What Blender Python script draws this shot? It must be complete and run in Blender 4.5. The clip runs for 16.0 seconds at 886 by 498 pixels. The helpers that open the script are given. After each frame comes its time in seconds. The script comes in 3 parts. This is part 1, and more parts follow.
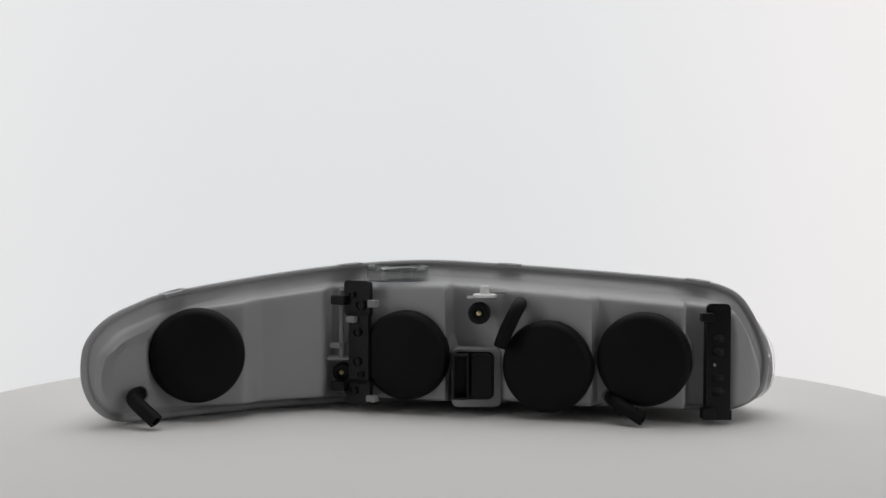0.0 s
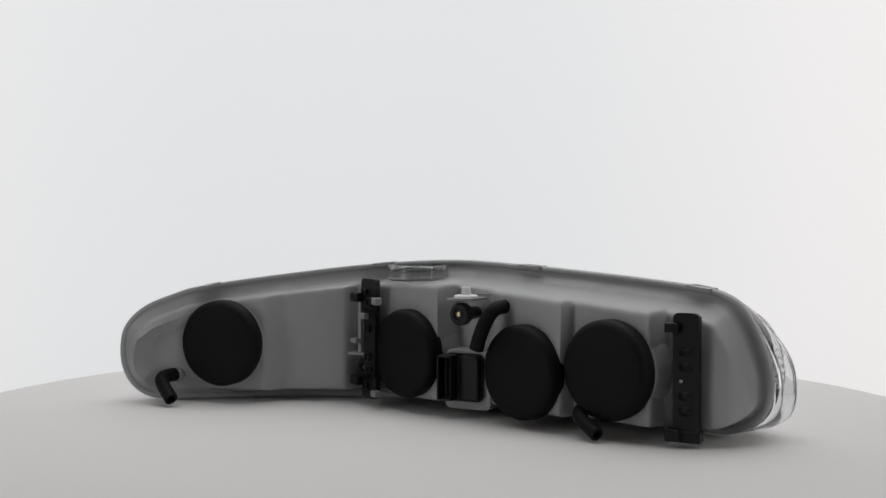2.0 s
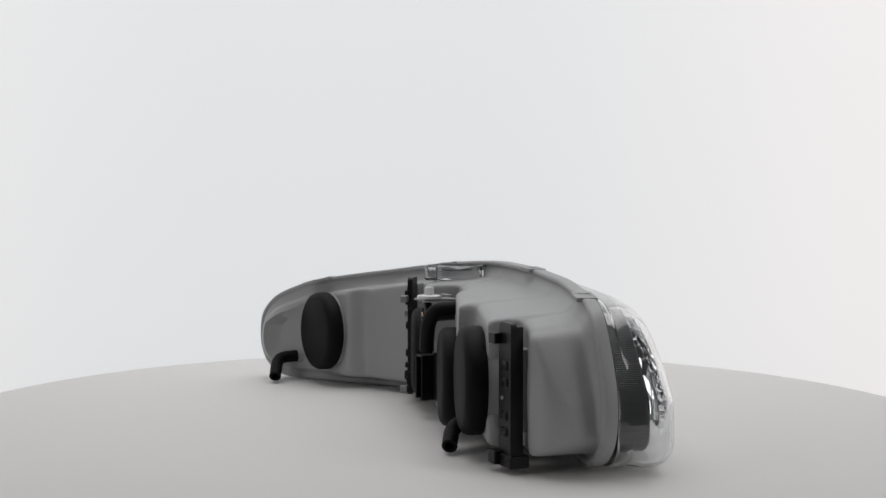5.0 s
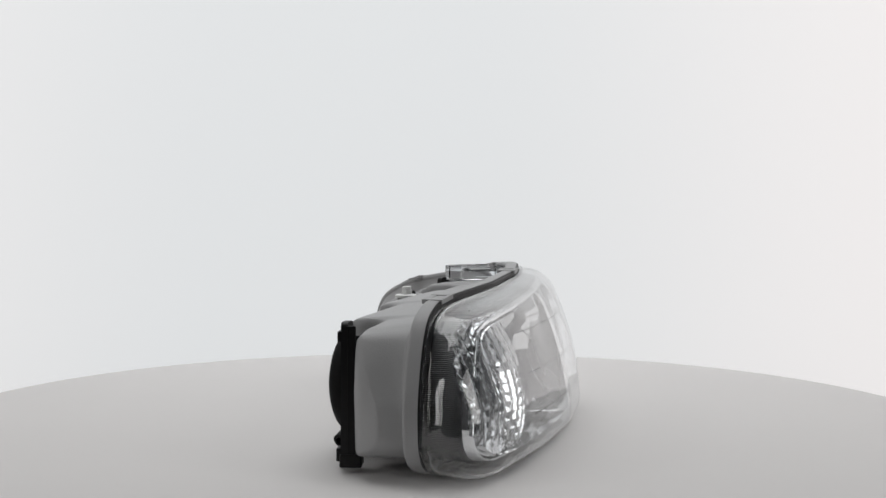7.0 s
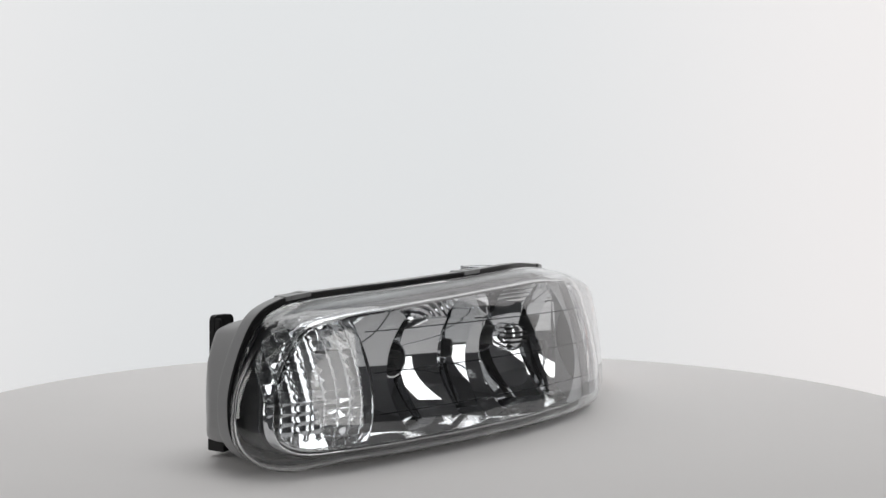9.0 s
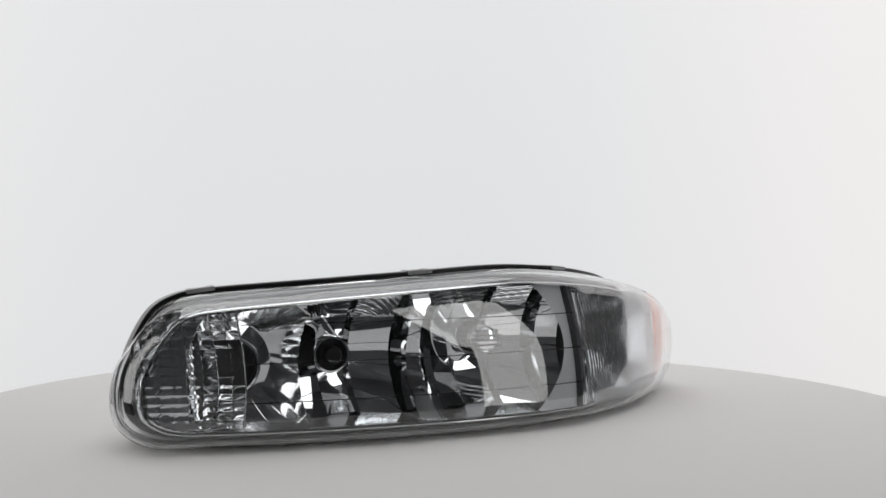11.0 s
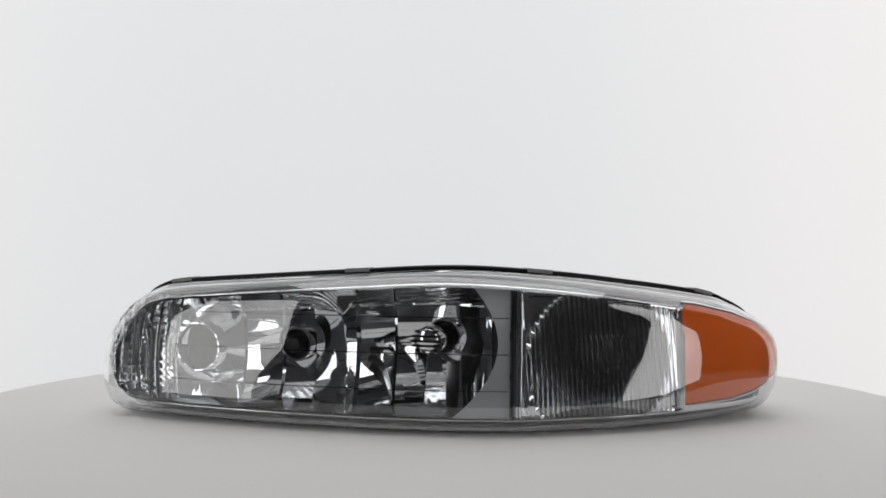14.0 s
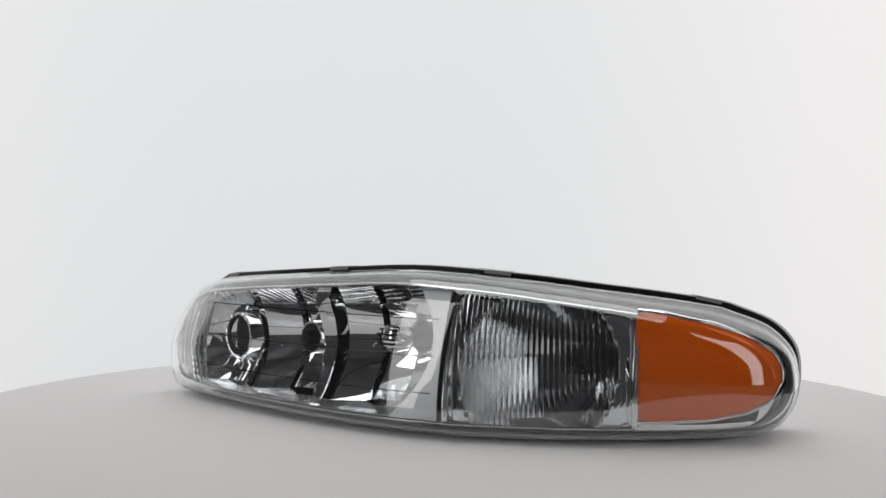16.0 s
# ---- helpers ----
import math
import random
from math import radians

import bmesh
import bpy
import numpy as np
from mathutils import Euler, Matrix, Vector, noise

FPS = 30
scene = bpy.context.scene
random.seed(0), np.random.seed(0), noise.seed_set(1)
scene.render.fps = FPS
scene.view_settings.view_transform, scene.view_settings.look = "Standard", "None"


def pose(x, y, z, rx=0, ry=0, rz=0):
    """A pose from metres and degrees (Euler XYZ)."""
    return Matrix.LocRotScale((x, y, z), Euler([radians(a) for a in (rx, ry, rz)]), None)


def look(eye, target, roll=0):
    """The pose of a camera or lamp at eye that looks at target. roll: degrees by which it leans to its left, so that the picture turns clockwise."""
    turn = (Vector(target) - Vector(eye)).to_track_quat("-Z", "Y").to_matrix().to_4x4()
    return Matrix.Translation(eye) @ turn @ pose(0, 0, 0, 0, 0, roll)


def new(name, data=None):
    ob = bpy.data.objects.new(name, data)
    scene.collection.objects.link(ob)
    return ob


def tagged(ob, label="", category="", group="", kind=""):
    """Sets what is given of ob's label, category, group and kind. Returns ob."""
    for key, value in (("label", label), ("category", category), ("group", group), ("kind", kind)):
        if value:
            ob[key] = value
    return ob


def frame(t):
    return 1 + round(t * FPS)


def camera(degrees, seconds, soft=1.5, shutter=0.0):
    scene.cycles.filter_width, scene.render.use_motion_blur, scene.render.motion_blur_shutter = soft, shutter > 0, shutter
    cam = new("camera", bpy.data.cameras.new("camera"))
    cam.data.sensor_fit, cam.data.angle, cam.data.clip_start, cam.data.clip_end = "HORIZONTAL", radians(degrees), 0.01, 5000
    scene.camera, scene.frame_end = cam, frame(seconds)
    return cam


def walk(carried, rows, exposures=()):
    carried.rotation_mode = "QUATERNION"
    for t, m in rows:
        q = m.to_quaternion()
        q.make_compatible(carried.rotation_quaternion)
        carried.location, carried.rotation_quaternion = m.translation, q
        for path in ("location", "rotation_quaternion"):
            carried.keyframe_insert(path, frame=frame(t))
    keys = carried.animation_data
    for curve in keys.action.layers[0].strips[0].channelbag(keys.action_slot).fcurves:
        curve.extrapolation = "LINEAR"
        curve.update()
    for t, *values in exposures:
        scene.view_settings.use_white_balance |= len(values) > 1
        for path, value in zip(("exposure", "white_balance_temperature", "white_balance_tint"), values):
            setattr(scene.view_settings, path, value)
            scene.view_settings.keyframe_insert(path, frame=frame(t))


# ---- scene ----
cam = camera(43.8, 16.0)
EYE = Vector((0.0, -1.05, 0.18165))
YAW, PITCH = radians(-0.077), radians(-1.37)
AIM = EYE + Vector((-math.sin(YAW) * math.cos(PITCH), math.cos(YAW) * math.cos(PITCH), math.sin(PITCH)))
walk(cam, [(0, look(EYE, AIM, 0.205)), (16, look(EYE, AIM, 0.205))])

TURN = -13.21  # degrees a second, clockwise from above

# ---------------------------------------------------------------- light
world = bpy.data.worlds.new("studio")
world.use_nodes = True
scene.world = world
world.node_tree.nodes["Background"].inputs[0].default_value = (0.9, 0.95, 1.0, 1)
world.node_tree.nodes["Background"].inputs[1].default_value = 0.05


def area(name, eye, target, sx, sy, watts, colour=(1, 1, 1)):
    d = bpy.data.lights.new(name, "AREA")
    d.shape, d.size, d.size_y, d.energy, d.color = "RECTANGLE", sx, sy, watts, colour
    ob = new(name, d)
    ob.matrix_world = look(eye, target)
    return ob


area("ceiling_softbox", (0, 0.25, 2.3), (0, 0.12, 0), 2.3, 1.9, 31)
area("side_softbox_east", (1.28, -0.80, 0.55), (0, 0, 0.1), 0.40, 1.4, 4.3, (1.0, 0.985, 0.97))
area("side_softbox_west", (-1.28, -0.80, 0.55), (0, 0, 0.1), 0.40, 1.4, 4.3, (1.0, 0.985, 0.97))
scene.view_settings.exposure = 0.0


# ---------------------------------------------------------------- materials
def material(name, colour, rough=0.5, metal=0.0, grain=0.0, grain_size=400.0, vary=0.08, vary_size=9.0, spec=0.5):
    m = bpy.data.materials.new(name)
    m.use_nodes = True
    nt = m.node_tree
    b = nt.nodes["Principled BSDF"]
    b.inputs["Roughness"].default_value = rough
    b.inputs["Metallic"].default_value = metal
    b.inputs["Specular IOR Level"].default_value = spec
    co = nt.nodes.new("ShaderNodeTexCoord")
    big = nt.nodes.new("ShaderNodeTexNoise")
    big.inputs["Scale"].default_value = vary_size
    big.inputs["Detail"].default_value = 5
    nt.links.new(co.outputs["Object"], big.inputs["Vector"])
    ramp = nt.nodes.new("ShaderNodeMix")
    ramp.data_type = "RGBA"
    ramp.inputs["A"].default_value = (*[c * (1 - vary) for c in colour], 1)
    ramp.inputs["B"].default_value = (*[min(1, c * (1 + vary)) for c in colour], 1)
    nt.links.new(big.outputs["Fac"], ramp.inputs["Factor"])
    nt.links.new(ramp.outputs["Result"], b.inputs["Base Color"])
    if grain:
        fine = nt.nodes.new("ShaderNodeTexNoise")
        fine.inputs["Scale"].default_value = grain_size
        fine.inputs["Detail"].default_value = 3
        nt.links.new(co.outputs["Object"], fine.inputs["Vector"])
        bump = nt.nodes.new("ShaderNodeBump")
        bump.inputs["Strength"].default_value = grain
        bump.inputs["Distance"].default_value = 0.001
        nt.links.new(fine.outputs["Fac"], bump.inputs["Height"])
        nt.links.new(bump.outputs["Normal"], b.inputs["Normal"])
        rr = nt.nodes.new("ShaderNodeMapRange")
        rr.inputs["To Min"].default_value = max(0, rough - 0.06)
        rr.inputs["To Max"].default_value = min(1, rough + 0.06)
        nt.links.new(fine.outputs["Fac"], rr.inputs["Value"])
        nt.links.new(rr.outputs["Result"], b.inputs["Roughness"])
    return m


def clear(name, tint=(0.975, 0.98, 0.985), base=0.022, edge=0.75, rough=0.02):
    """Thin clear plastic: lets light straight through, with a gloss that grows at grazing angles."""
    m = bpy.data.materials.new(name)
    m.use_nodes = True
    nt = m.node_tree
    nt.nodes.remove(nt.nodes["Principled BSDF"])
    out = nt.nodes["Material Output"]
    t = nt.nodes.new("ShaderNodeBsdfTransparent")
    t.inputs[0].default_value = (*tint, 1)
    g = nt.nodes.new("ShaderNodeBsdfGlossy")
    g.inputs["Roughness"].default_value = rough
    lw = nt.nodes.new("ShaderNodeLayerWeight")
    lw.inputs["Blend"].default_value = 0.5
    pw = nt.nodes.new("ShaderNodeMath")
    pw.operation = "POWER"
    pw.inputs[1].default_value = 4.5
    nt.links.new(lw.outputs["Facing"], pw.inputs[0])
    fr = nt.nodes.new("ShaderNodeMath")
    fr.operation = "MULTIPLY_ADD"
    fr.inputs[1].default_value = edge
    fr.inputs[2].default_value = base
    nt.links.new(pw.outputs[0], fr.inputs[0])
    mix = nt.nodes.new("ShaderNodeMixShader")
    nt.links.new(fr.outputs[0], mix.inputs[0])
    nt.links.new(t.outputs[0], mix.inputs[1])
    nt.links.new(g.outputs[0], mix.inputs[2])
    nt.links.new(mix.outputs[0], out.inputs[0])
    return m


def refracting(name, tint=(0.97, 0.975, 0.98), ior=1.45, rough=0.0):
    m = bpy.data.materials.new(name)
    m.use_nodes = True
    nt = m.node_tree
    nt.nodes.remove(nt.nodes["Principled BSDF"])
    g = nt.nodes.new("ShaderNodeBsdfGlass")
    g.inputs["Color"].default_value = (*tint, 1)
    g.inputs["IOR"].default_value = ior
    g.inputs["Roughness"].default_value = rough
    nt.links.new(g.outputs[0], nt.nodes["Material Output"].inputs[0])
    return m


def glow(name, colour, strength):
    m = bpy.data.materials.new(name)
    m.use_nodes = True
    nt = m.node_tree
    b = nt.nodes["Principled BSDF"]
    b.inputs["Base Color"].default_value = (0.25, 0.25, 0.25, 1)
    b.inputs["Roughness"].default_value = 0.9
    # emission stands in for the light that falls on the surface
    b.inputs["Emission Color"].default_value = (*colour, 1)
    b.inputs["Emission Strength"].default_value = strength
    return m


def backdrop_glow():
    """White paper with its light painted as emission: brighter towards both side wings, faintly cool in the middle."""
    m = glow("self_lit_paper", (1, 1, 1), 0.645)
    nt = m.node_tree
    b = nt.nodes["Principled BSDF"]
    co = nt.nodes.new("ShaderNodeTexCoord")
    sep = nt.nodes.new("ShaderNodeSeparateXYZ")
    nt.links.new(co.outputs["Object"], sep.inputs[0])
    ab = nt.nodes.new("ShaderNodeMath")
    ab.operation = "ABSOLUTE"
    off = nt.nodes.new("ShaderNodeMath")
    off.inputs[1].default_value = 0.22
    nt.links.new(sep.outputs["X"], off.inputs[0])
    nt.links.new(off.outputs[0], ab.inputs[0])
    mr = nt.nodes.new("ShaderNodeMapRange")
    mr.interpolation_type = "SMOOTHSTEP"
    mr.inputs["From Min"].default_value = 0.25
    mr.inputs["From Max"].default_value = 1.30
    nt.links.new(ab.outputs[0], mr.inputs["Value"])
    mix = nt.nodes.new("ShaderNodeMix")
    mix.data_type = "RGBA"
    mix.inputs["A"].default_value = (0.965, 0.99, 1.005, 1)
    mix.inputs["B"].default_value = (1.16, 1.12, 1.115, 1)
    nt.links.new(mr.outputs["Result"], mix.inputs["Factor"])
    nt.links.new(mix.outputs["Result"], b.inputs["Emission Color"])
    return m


M_GREY = material("grey_housing_plastic", (0.32, 0.322, 0.326), 0.42, grain=0.25, grain_size=900, vary=0.06, vary_size=14)
M_RUBBER = material("black_rubber", (0.0045, 0.0045, 0.0048), 0.6, grain=0.3, grain_size=700, vary=0.25, vary_size=20, spec=0.14)
M_BLACK = material("black_plastic", (0.006, 0.006, 0.0065), 0.42, grain=0.2, grain_size=800, vary=0.2, vary_size=20, spec=0.25)
M_CHROME = material("aluminised_reflector", (0.84, 0.85, 0.86), 0.03, metal=1.0, vary=0.02)
M_SATIN = material("satin_bezel", (0.40, 0.41, 0.42), 0.38, metal=0.55, grain=0.05, grain_size=600, vary=0.03)
M_DARK = material("dark_grey_bezel", (0.055, 0.056, 0.058), 0.30, metal=0.8, vary=0.10)
M_WHITE = material("white_nylon", (0.72, 0.73, 0.72), 0.4, grain=0.1, grain_size=700, vary=0.04)
M_AMBER = material("amber_plastic", (0.68, 0.112, 0.002), 0.07, vary=0.1, vary_size=30)
def honeycomb(mat):
    """Fine reflex cells moulded in the plastic."""
    nt = mat.node_tree
    co = nt.nodes.new("ShaderNodeTexCoord")
    vo = nt.nodes.new("ShaderNodeTexVoronoi")
    vo.inputs["Scale"].default_value = 420
    nt.links.new(co.outputs["Object"], vo.inputs["Vector"])
    bu = nt.nodes.new("ShaderNodeBump")
    bu.inputs["Strength"].default_value = 0.02
    bu.inputs["Distance"].default_value = 0.0006
    nt.links.new(vo.outputs["Distance"], bu.inputs["Height"])
    nt.links.new(bu.outputs["Normal"], nt.nodes["Principled BSDF"].inputs["Normal"])
    nt.nodes["Principled BSDF"].inputs["Transmission Weight"].default_value = 0.22


honeycomb(M_AMBER)


def fluted(mat):
    """Fine level flutes moulded one above the other."""
    nt = mat.node_tree
    co = nt.nodes.new("ShaderNodeTexCoord")
    wv = nt.nodes.new("ShaderNodeTexWave")
    wv.bands_direction = "Z"
    wv.inputs["Scale"].default_value = 250
    wv.inputs["Distortion"].default_value = 0.4
    nt.links.new(co.outputs["Object"], wv.inputs["Vector"])
    bu = nt.nodes.new("ShaderNodeBump")
    bu.inputs["Strength"].default_value = 0.6
    bu.inputs["Distance"].default_value = 0.0005
    nt.links.new(wv.outputs["Fac"], bu.inputs["Height"])
    nt.links.new(bu.outputs["Normal"], nt.nodes["Principled BSDF"].inputs["Normal"])


fluted(M_DARK)
M_BRASS = material("brass_pin", (0.75, 0.62, 0.35), 0.3, metal=1.0, vary=0.05)
M_STEEL = material("pale_grey_plastic", (0.24, 0.24, 0.24), 0.35, metal=0.0, grain=0.05, vary=0.05)
M_LENS = clear("clear_polycarbonate")
M_OUTER = refracting("clear_polycarbonate_shell", (0.985, 0.988, 0.99), 1.585)
M_RIB = refracting("clear_prism_plastic")
M_LINE = clear("scored_lens_line", (0.45, 0.46, 0.47), 0.05, 0.6, 0.1)
M_TABLE = material("matt_white_turntable", (0.66, 0.65, 0.645), 0.75, grain=0.15, grain_size=500, vary=0.015, vary_size=5, spec=0.25)
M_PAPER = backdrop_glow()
M_ROOM = material("grey_studio_wall", (0.22, 0.22, 0.225), 0.9, vary=0.05, vary_size=2)


# ---------------------------------------------------------------- helpers
def part(name, bm, mat, parent=None, label="", smooth=True, weld=0.0):
    me = bpy.data.meshes.new(name)
    if weld:
        bmesh.ops.remove_doubles(bm, verts=bm.verts[:], dist=weld)
        bmesh.ops.dissolve_degenerate(bm, edges=bm.edges[:], dist=weld)
    bmesh.ops.recalc_face_normals(bm, faces=bm.faces[:])
    for f in bm.faces:
        f.smooth = smooth
    bm.to_mesh(me)
    bm.free()
    me.materials.append(mat)
    ob = new(name, me)
    if parent:
        ob.parent = parent
    if label:
        ob["label"] = label
    return ob


def edge_soften(ob, width=0.001, segments=2, angle=35):
    b = ob.modifiers.new("bevel", "BEVEL")
    b.width, b.segments, b.limit_method, b.angle_limit = width, segments, "ANGLE", radians(angle)
    b.harden_normals = True
    return ob


def sharp(ob, angle=35):
    ob.data.set_sharp_from_angle(angle=radians(angle))
    return ob


def box(bm, x0, x1, y0, y1, z0, z1, m=None):
    c = Matrix.Translation(((x0 + x1) / 2, (y0 + y1) / 2, (z0 + z1) / 2)) @ Matrix.Diagonal((abs(x1 - x0), abs(y1 - y0), abs(z1 - z0), 1))
    bmesh.ops.create_cube(bm, size=1, matrix=(m or Matrix()) @ c)


def lathe(bm, profile, m=None, n=48):
    """Revolve (radius, height) pairs about z; closes where the radius is 0."""
    m = m or Matrix()
    rings = []
    for r, h in profile:
        if r < 1e-6:
            rings.append([bm.verts.new(m @ Vector((0, 0, h)))])
        else:
            rings.append([bm.verts.new(m @ Vector((r * math.cos(2 * math.pi * k / n), r * math.sin(2 * math.pi * k / n), h))) for k in range(n)])
    for a, b in zip(rings, rings[1:]):
        for k in range(n):
            q = [a[k % len(a)], a[(k + 1) % len(a)], b[(k + 1) % len(b)], b[k % len(b)]]
            u = []
            for v in q:
                if v not in u:
                    u.append(v)
            if len(u) > 2:
                bm.faces.new(u)
    return bm


def tube(bm, pts, r, n=14, hollow=0.0):
    """A round tube along a list of points, with flat ends (or a bored far end)."""
    pts = [Vector(p) for p in pts]
    rings = []
    side = None
    for i, p in enumerate(pts):
        d = (pts[min(i + 1, len(pts) - 1)] - pts[max(i - 1, 0)]).normalized()
        if side is None:
            side = d.orthogonal().normalized()
        side = (side - d * side.dot(d)).normalized()
        up = d.cross(side)
        rings.append([bm.verts.new(p + r * (math.cos(2 * math.pi * k / n) * side + math.sin(2 * math.pi * k / n) * up)) for k in range(n)])
    if hollow:
        d = (pts[-1] - pts[-2]).normalized()
        for rr, back in ((hollow, 0), (hollow, 0.012)):
            rings.append([bm.verts.new(pts[-1] - d * back + (v.co - pts[-1]) * (rr / r)) for v in rings[len(pts) - 1]])
    for a, b in zip(rings, rings[1:]):
        for k in range(n):
            bm.faces.new((a[k], a[(k + 1) % n], b[(k + 1) % n], b[k]))
    bm.faces.new(rings[0])
    bm.faces.new(rings[-1])
    return bm


def bend(points, steps=8):
    """A smooth line through control points (Catmull-Rom)."""
    p = [Vector(q) for q in points]
    p = [2 * p[0] - p[1]] + p + [2 * p[-1] - p[-2]]
    out = []
    for i in range(1, len(p) - 2):
        for k in range(steps):
            t = k / steps
            out.append(0.5 * (2 * p[i] + (p[i + 1] - p[i - 1]) * t + (2 * p[i - 1] - 5 * p[i] + 4 * p[i + 1] - p[i + 2]) * t * t + (3 * p[i] - p[i - 1] - 3 * p[i + 1] + p[i + 2]) * t ** 3))
    out.append(p[-2])
    return out


def interp(x, pairs):
    return float(np.interp(x, [p[0] for p in pairs], [p[1] for p in pairs]))


def smooth_curve(pairs, lo, hi, n=400, width=9):
    """Tabulated smoothed polyline of (x, value) pairs."""
    xs = np.linspace(lo, hi, n)
    v = np.interp(xs, [p[0] for p in pairs], [p[1] for p in pairs])
    k = np.hanning(width + 2)[1:-1]
    v = np.convolve(np.pad(v, width // 2, mode="edge"), k / k.sum(), "valid")
    return lambda x: float(np.interp(x, xs, v))


def sstep(x, a, b):
    t = min(1, max(0, (x - a) / (b - a)))
    return t * t * (3 - 2 * t)


def rings_mesh(bm, rings, close=True, cap=False):
    vs = [[bm.verts.new(p) for p in r] for r in rings]
    for a, b in zip(vs, vs[1:]):
        n = len(a)
        for k in range(n if close else n - 1):
            bm.faces.new((a[k], a[(k + 1) % n], b[(k + 1) % n], b[k]))
    if cap:
        n = len(vs[-1])
        for k in range(n // 2 - 1):
            a, b, c, d = vs[-1][k], vs[-1][k + 1], vs[-1][n - 2 - k], vs[-1][n - 1 - k]
            if len({a, b, c, d}) == 4:
                bm.faces.new((a, b, c, d))
    return bm


# ---------------------------------------------------------------- the setting
def setting():
    # white paper sweep, lit by its own emission, round the table, open towards the camera
    bm = bmesh.new()
    cols = []
    for k in range(97):
        a = radians(20 + 140 * k / 96)
        x, y = 1.45 * math.cos(a), 1.45 * math.sin(a)
        cols.append([bm.verts.new((x, y, z)) for z in (-0.9, 0, 0.5, 1.2, 2.38)])
    for a, b in zip(cols, cols[1:]):
        for q in range(4):
            bm.faces.new((a[q], a[q + 1], b[q + 1], b[q]))
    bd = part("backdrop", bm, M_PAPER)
    s = bd.modifiers.new("thick", "SOLIDIFY")
    s.thickness, s.offset = 0.004, 1
    tagged(bd, "seamless white paper sweep behind the turntable, its light painted on as emission", "backdrop", kind="structure")
    # plain room that closes the place
    for name, b in (("floor", (-3, 3, -4, 3, -1.0, -0.9)), ("ceiling", (-3, 3, -4, 3, 2.4, 2.5)), ("wall_north", (-3, 3, 3, 3.1, -0.9, 2.4)), ("wall_south", (-3, 3, -4.1, -4, -0.9, 2.4)),
                    ("wall_west", (-3.1, -3, -4, 3, -0.9, 2.4)), ("wall_east", (3, 3.1, -4, 3, -0.9, 2.4))):
        bm = bmesh.new()
        box(bm, *b)
        tagged(part(name, bm, M_ROOM, smooth=False), "plain grey studio " + name.split("_")[0], name.split("_")[0], kind="structure")


def turntable():
    e = new("turntable")
    e.location = (0.0, 0.0, 0)
    bm = bmesh.new()
    R = 0.483
    lathe(bm, [(0, 0), (R - 0.003, 0), (R - 0.001, -0.001), (R, -0.003), (R, -0.022), (R - 0.003, -0.025), (0, -0.025)], n=160)
    sharp(part("top_disc", bm, M_TABLE, e))
    bm = bmesh.new()
    lathe(bm, [(0, -0.026), (0.11, -0.026), (0.11, -0.75), (0.3, -0.8), (0.3, -0.9), (0, -0.9)], n=64)
    sharp(part("pedestal", bm, M_TABLE, e))
    return tagged(e, "round matt white display turntable turning slowly under the headlamp", "turntable")


# ---------------------------------------------------------------- the headlamp's forms
# plan of the flange and of the lens face, x along the lamp, y to its front
RIM_Y = smooth_curve([(-0.325, -0.093), (-0.312, -0.086), (-0.296, -0.074), (-0.27, -0.052), (-0.248, -0.034), (-0.17, 0.024), (-0.09, 0.058), (0, 0.069), (0.07, 0.065), (0.16, 0.044), (0.246, 0.011), (0.29, -0.0025), (0.32, -0.007)], -0.33, 0.33, 400, 25)
FACE_Y = smooth_curve([(-0.335, -0.058), (-0.329, -0.030), (-0.324, -0.016), (-0.315, -0.0025), (-0.300, 0.0135), (-0.28, 0.0315), (-0.26, 0.0465), (-0.24, 0.060), (-0.217, 0.073), (-0.19, 0.0875), (-0.15, 0.107), (-0.08, 0.130), (-0.03, 0.134), (0.04, 0.129), (0.12, 0.115), (0.2, 0.093), (0.25, 0.077), (0.29, 0.0585), (0.31, 0.046), (0.322, 0.032), (0.332, 0.012)], -0.335, 0.335, 400, 13)


LEAN = smooth_curve([(-0.32, 0.006), (-0.21, 0.010), (-0.08, 0.028), (0.05, 0.033), (0.16, 0.030), (0.245, 0.018), (0.31, 0.010)], -0.33, 0.33, 200, 15)


def face_y(x, z):
    """The lens face leans back towards its top."""
    return FACE_Y(x) - LEAN(x) * max(0, (z - 0.02) / 0.11) ** 1.8 - 18.0 * max(0, x - 0.18) ** 2 * max(0, z - 0.055) - 3.5 * sstep(-x, 0.2, 0.3) * (z - 0.058) ** 2


OUTLINE = [(-0.3145, 0.056), (-0.3105, 0.077), (-0.296, 0.096), (-0.273, 0.109), (-0.25, 0.117), (-0.181, 0.129), (-0.103, 0.139), (-0.018, 0.144), (0.071, 0.140), (0.178, 0.133), (0.245, 0.1275),
           (0.270, 0.122), (0.287, 0.110), (0.302, 0.083), (0.310, 0.054), (0.305, 0.024), (0.281, 0.006), (0.24, 0.002), (0.1, 0.0015), (0.0, 0.001), (-0.15, 0.001), (-0.25, 0.001), (-0.286, 0.003), (-0.303, 0.014), (-0.3125, 0.034)]


N = 640


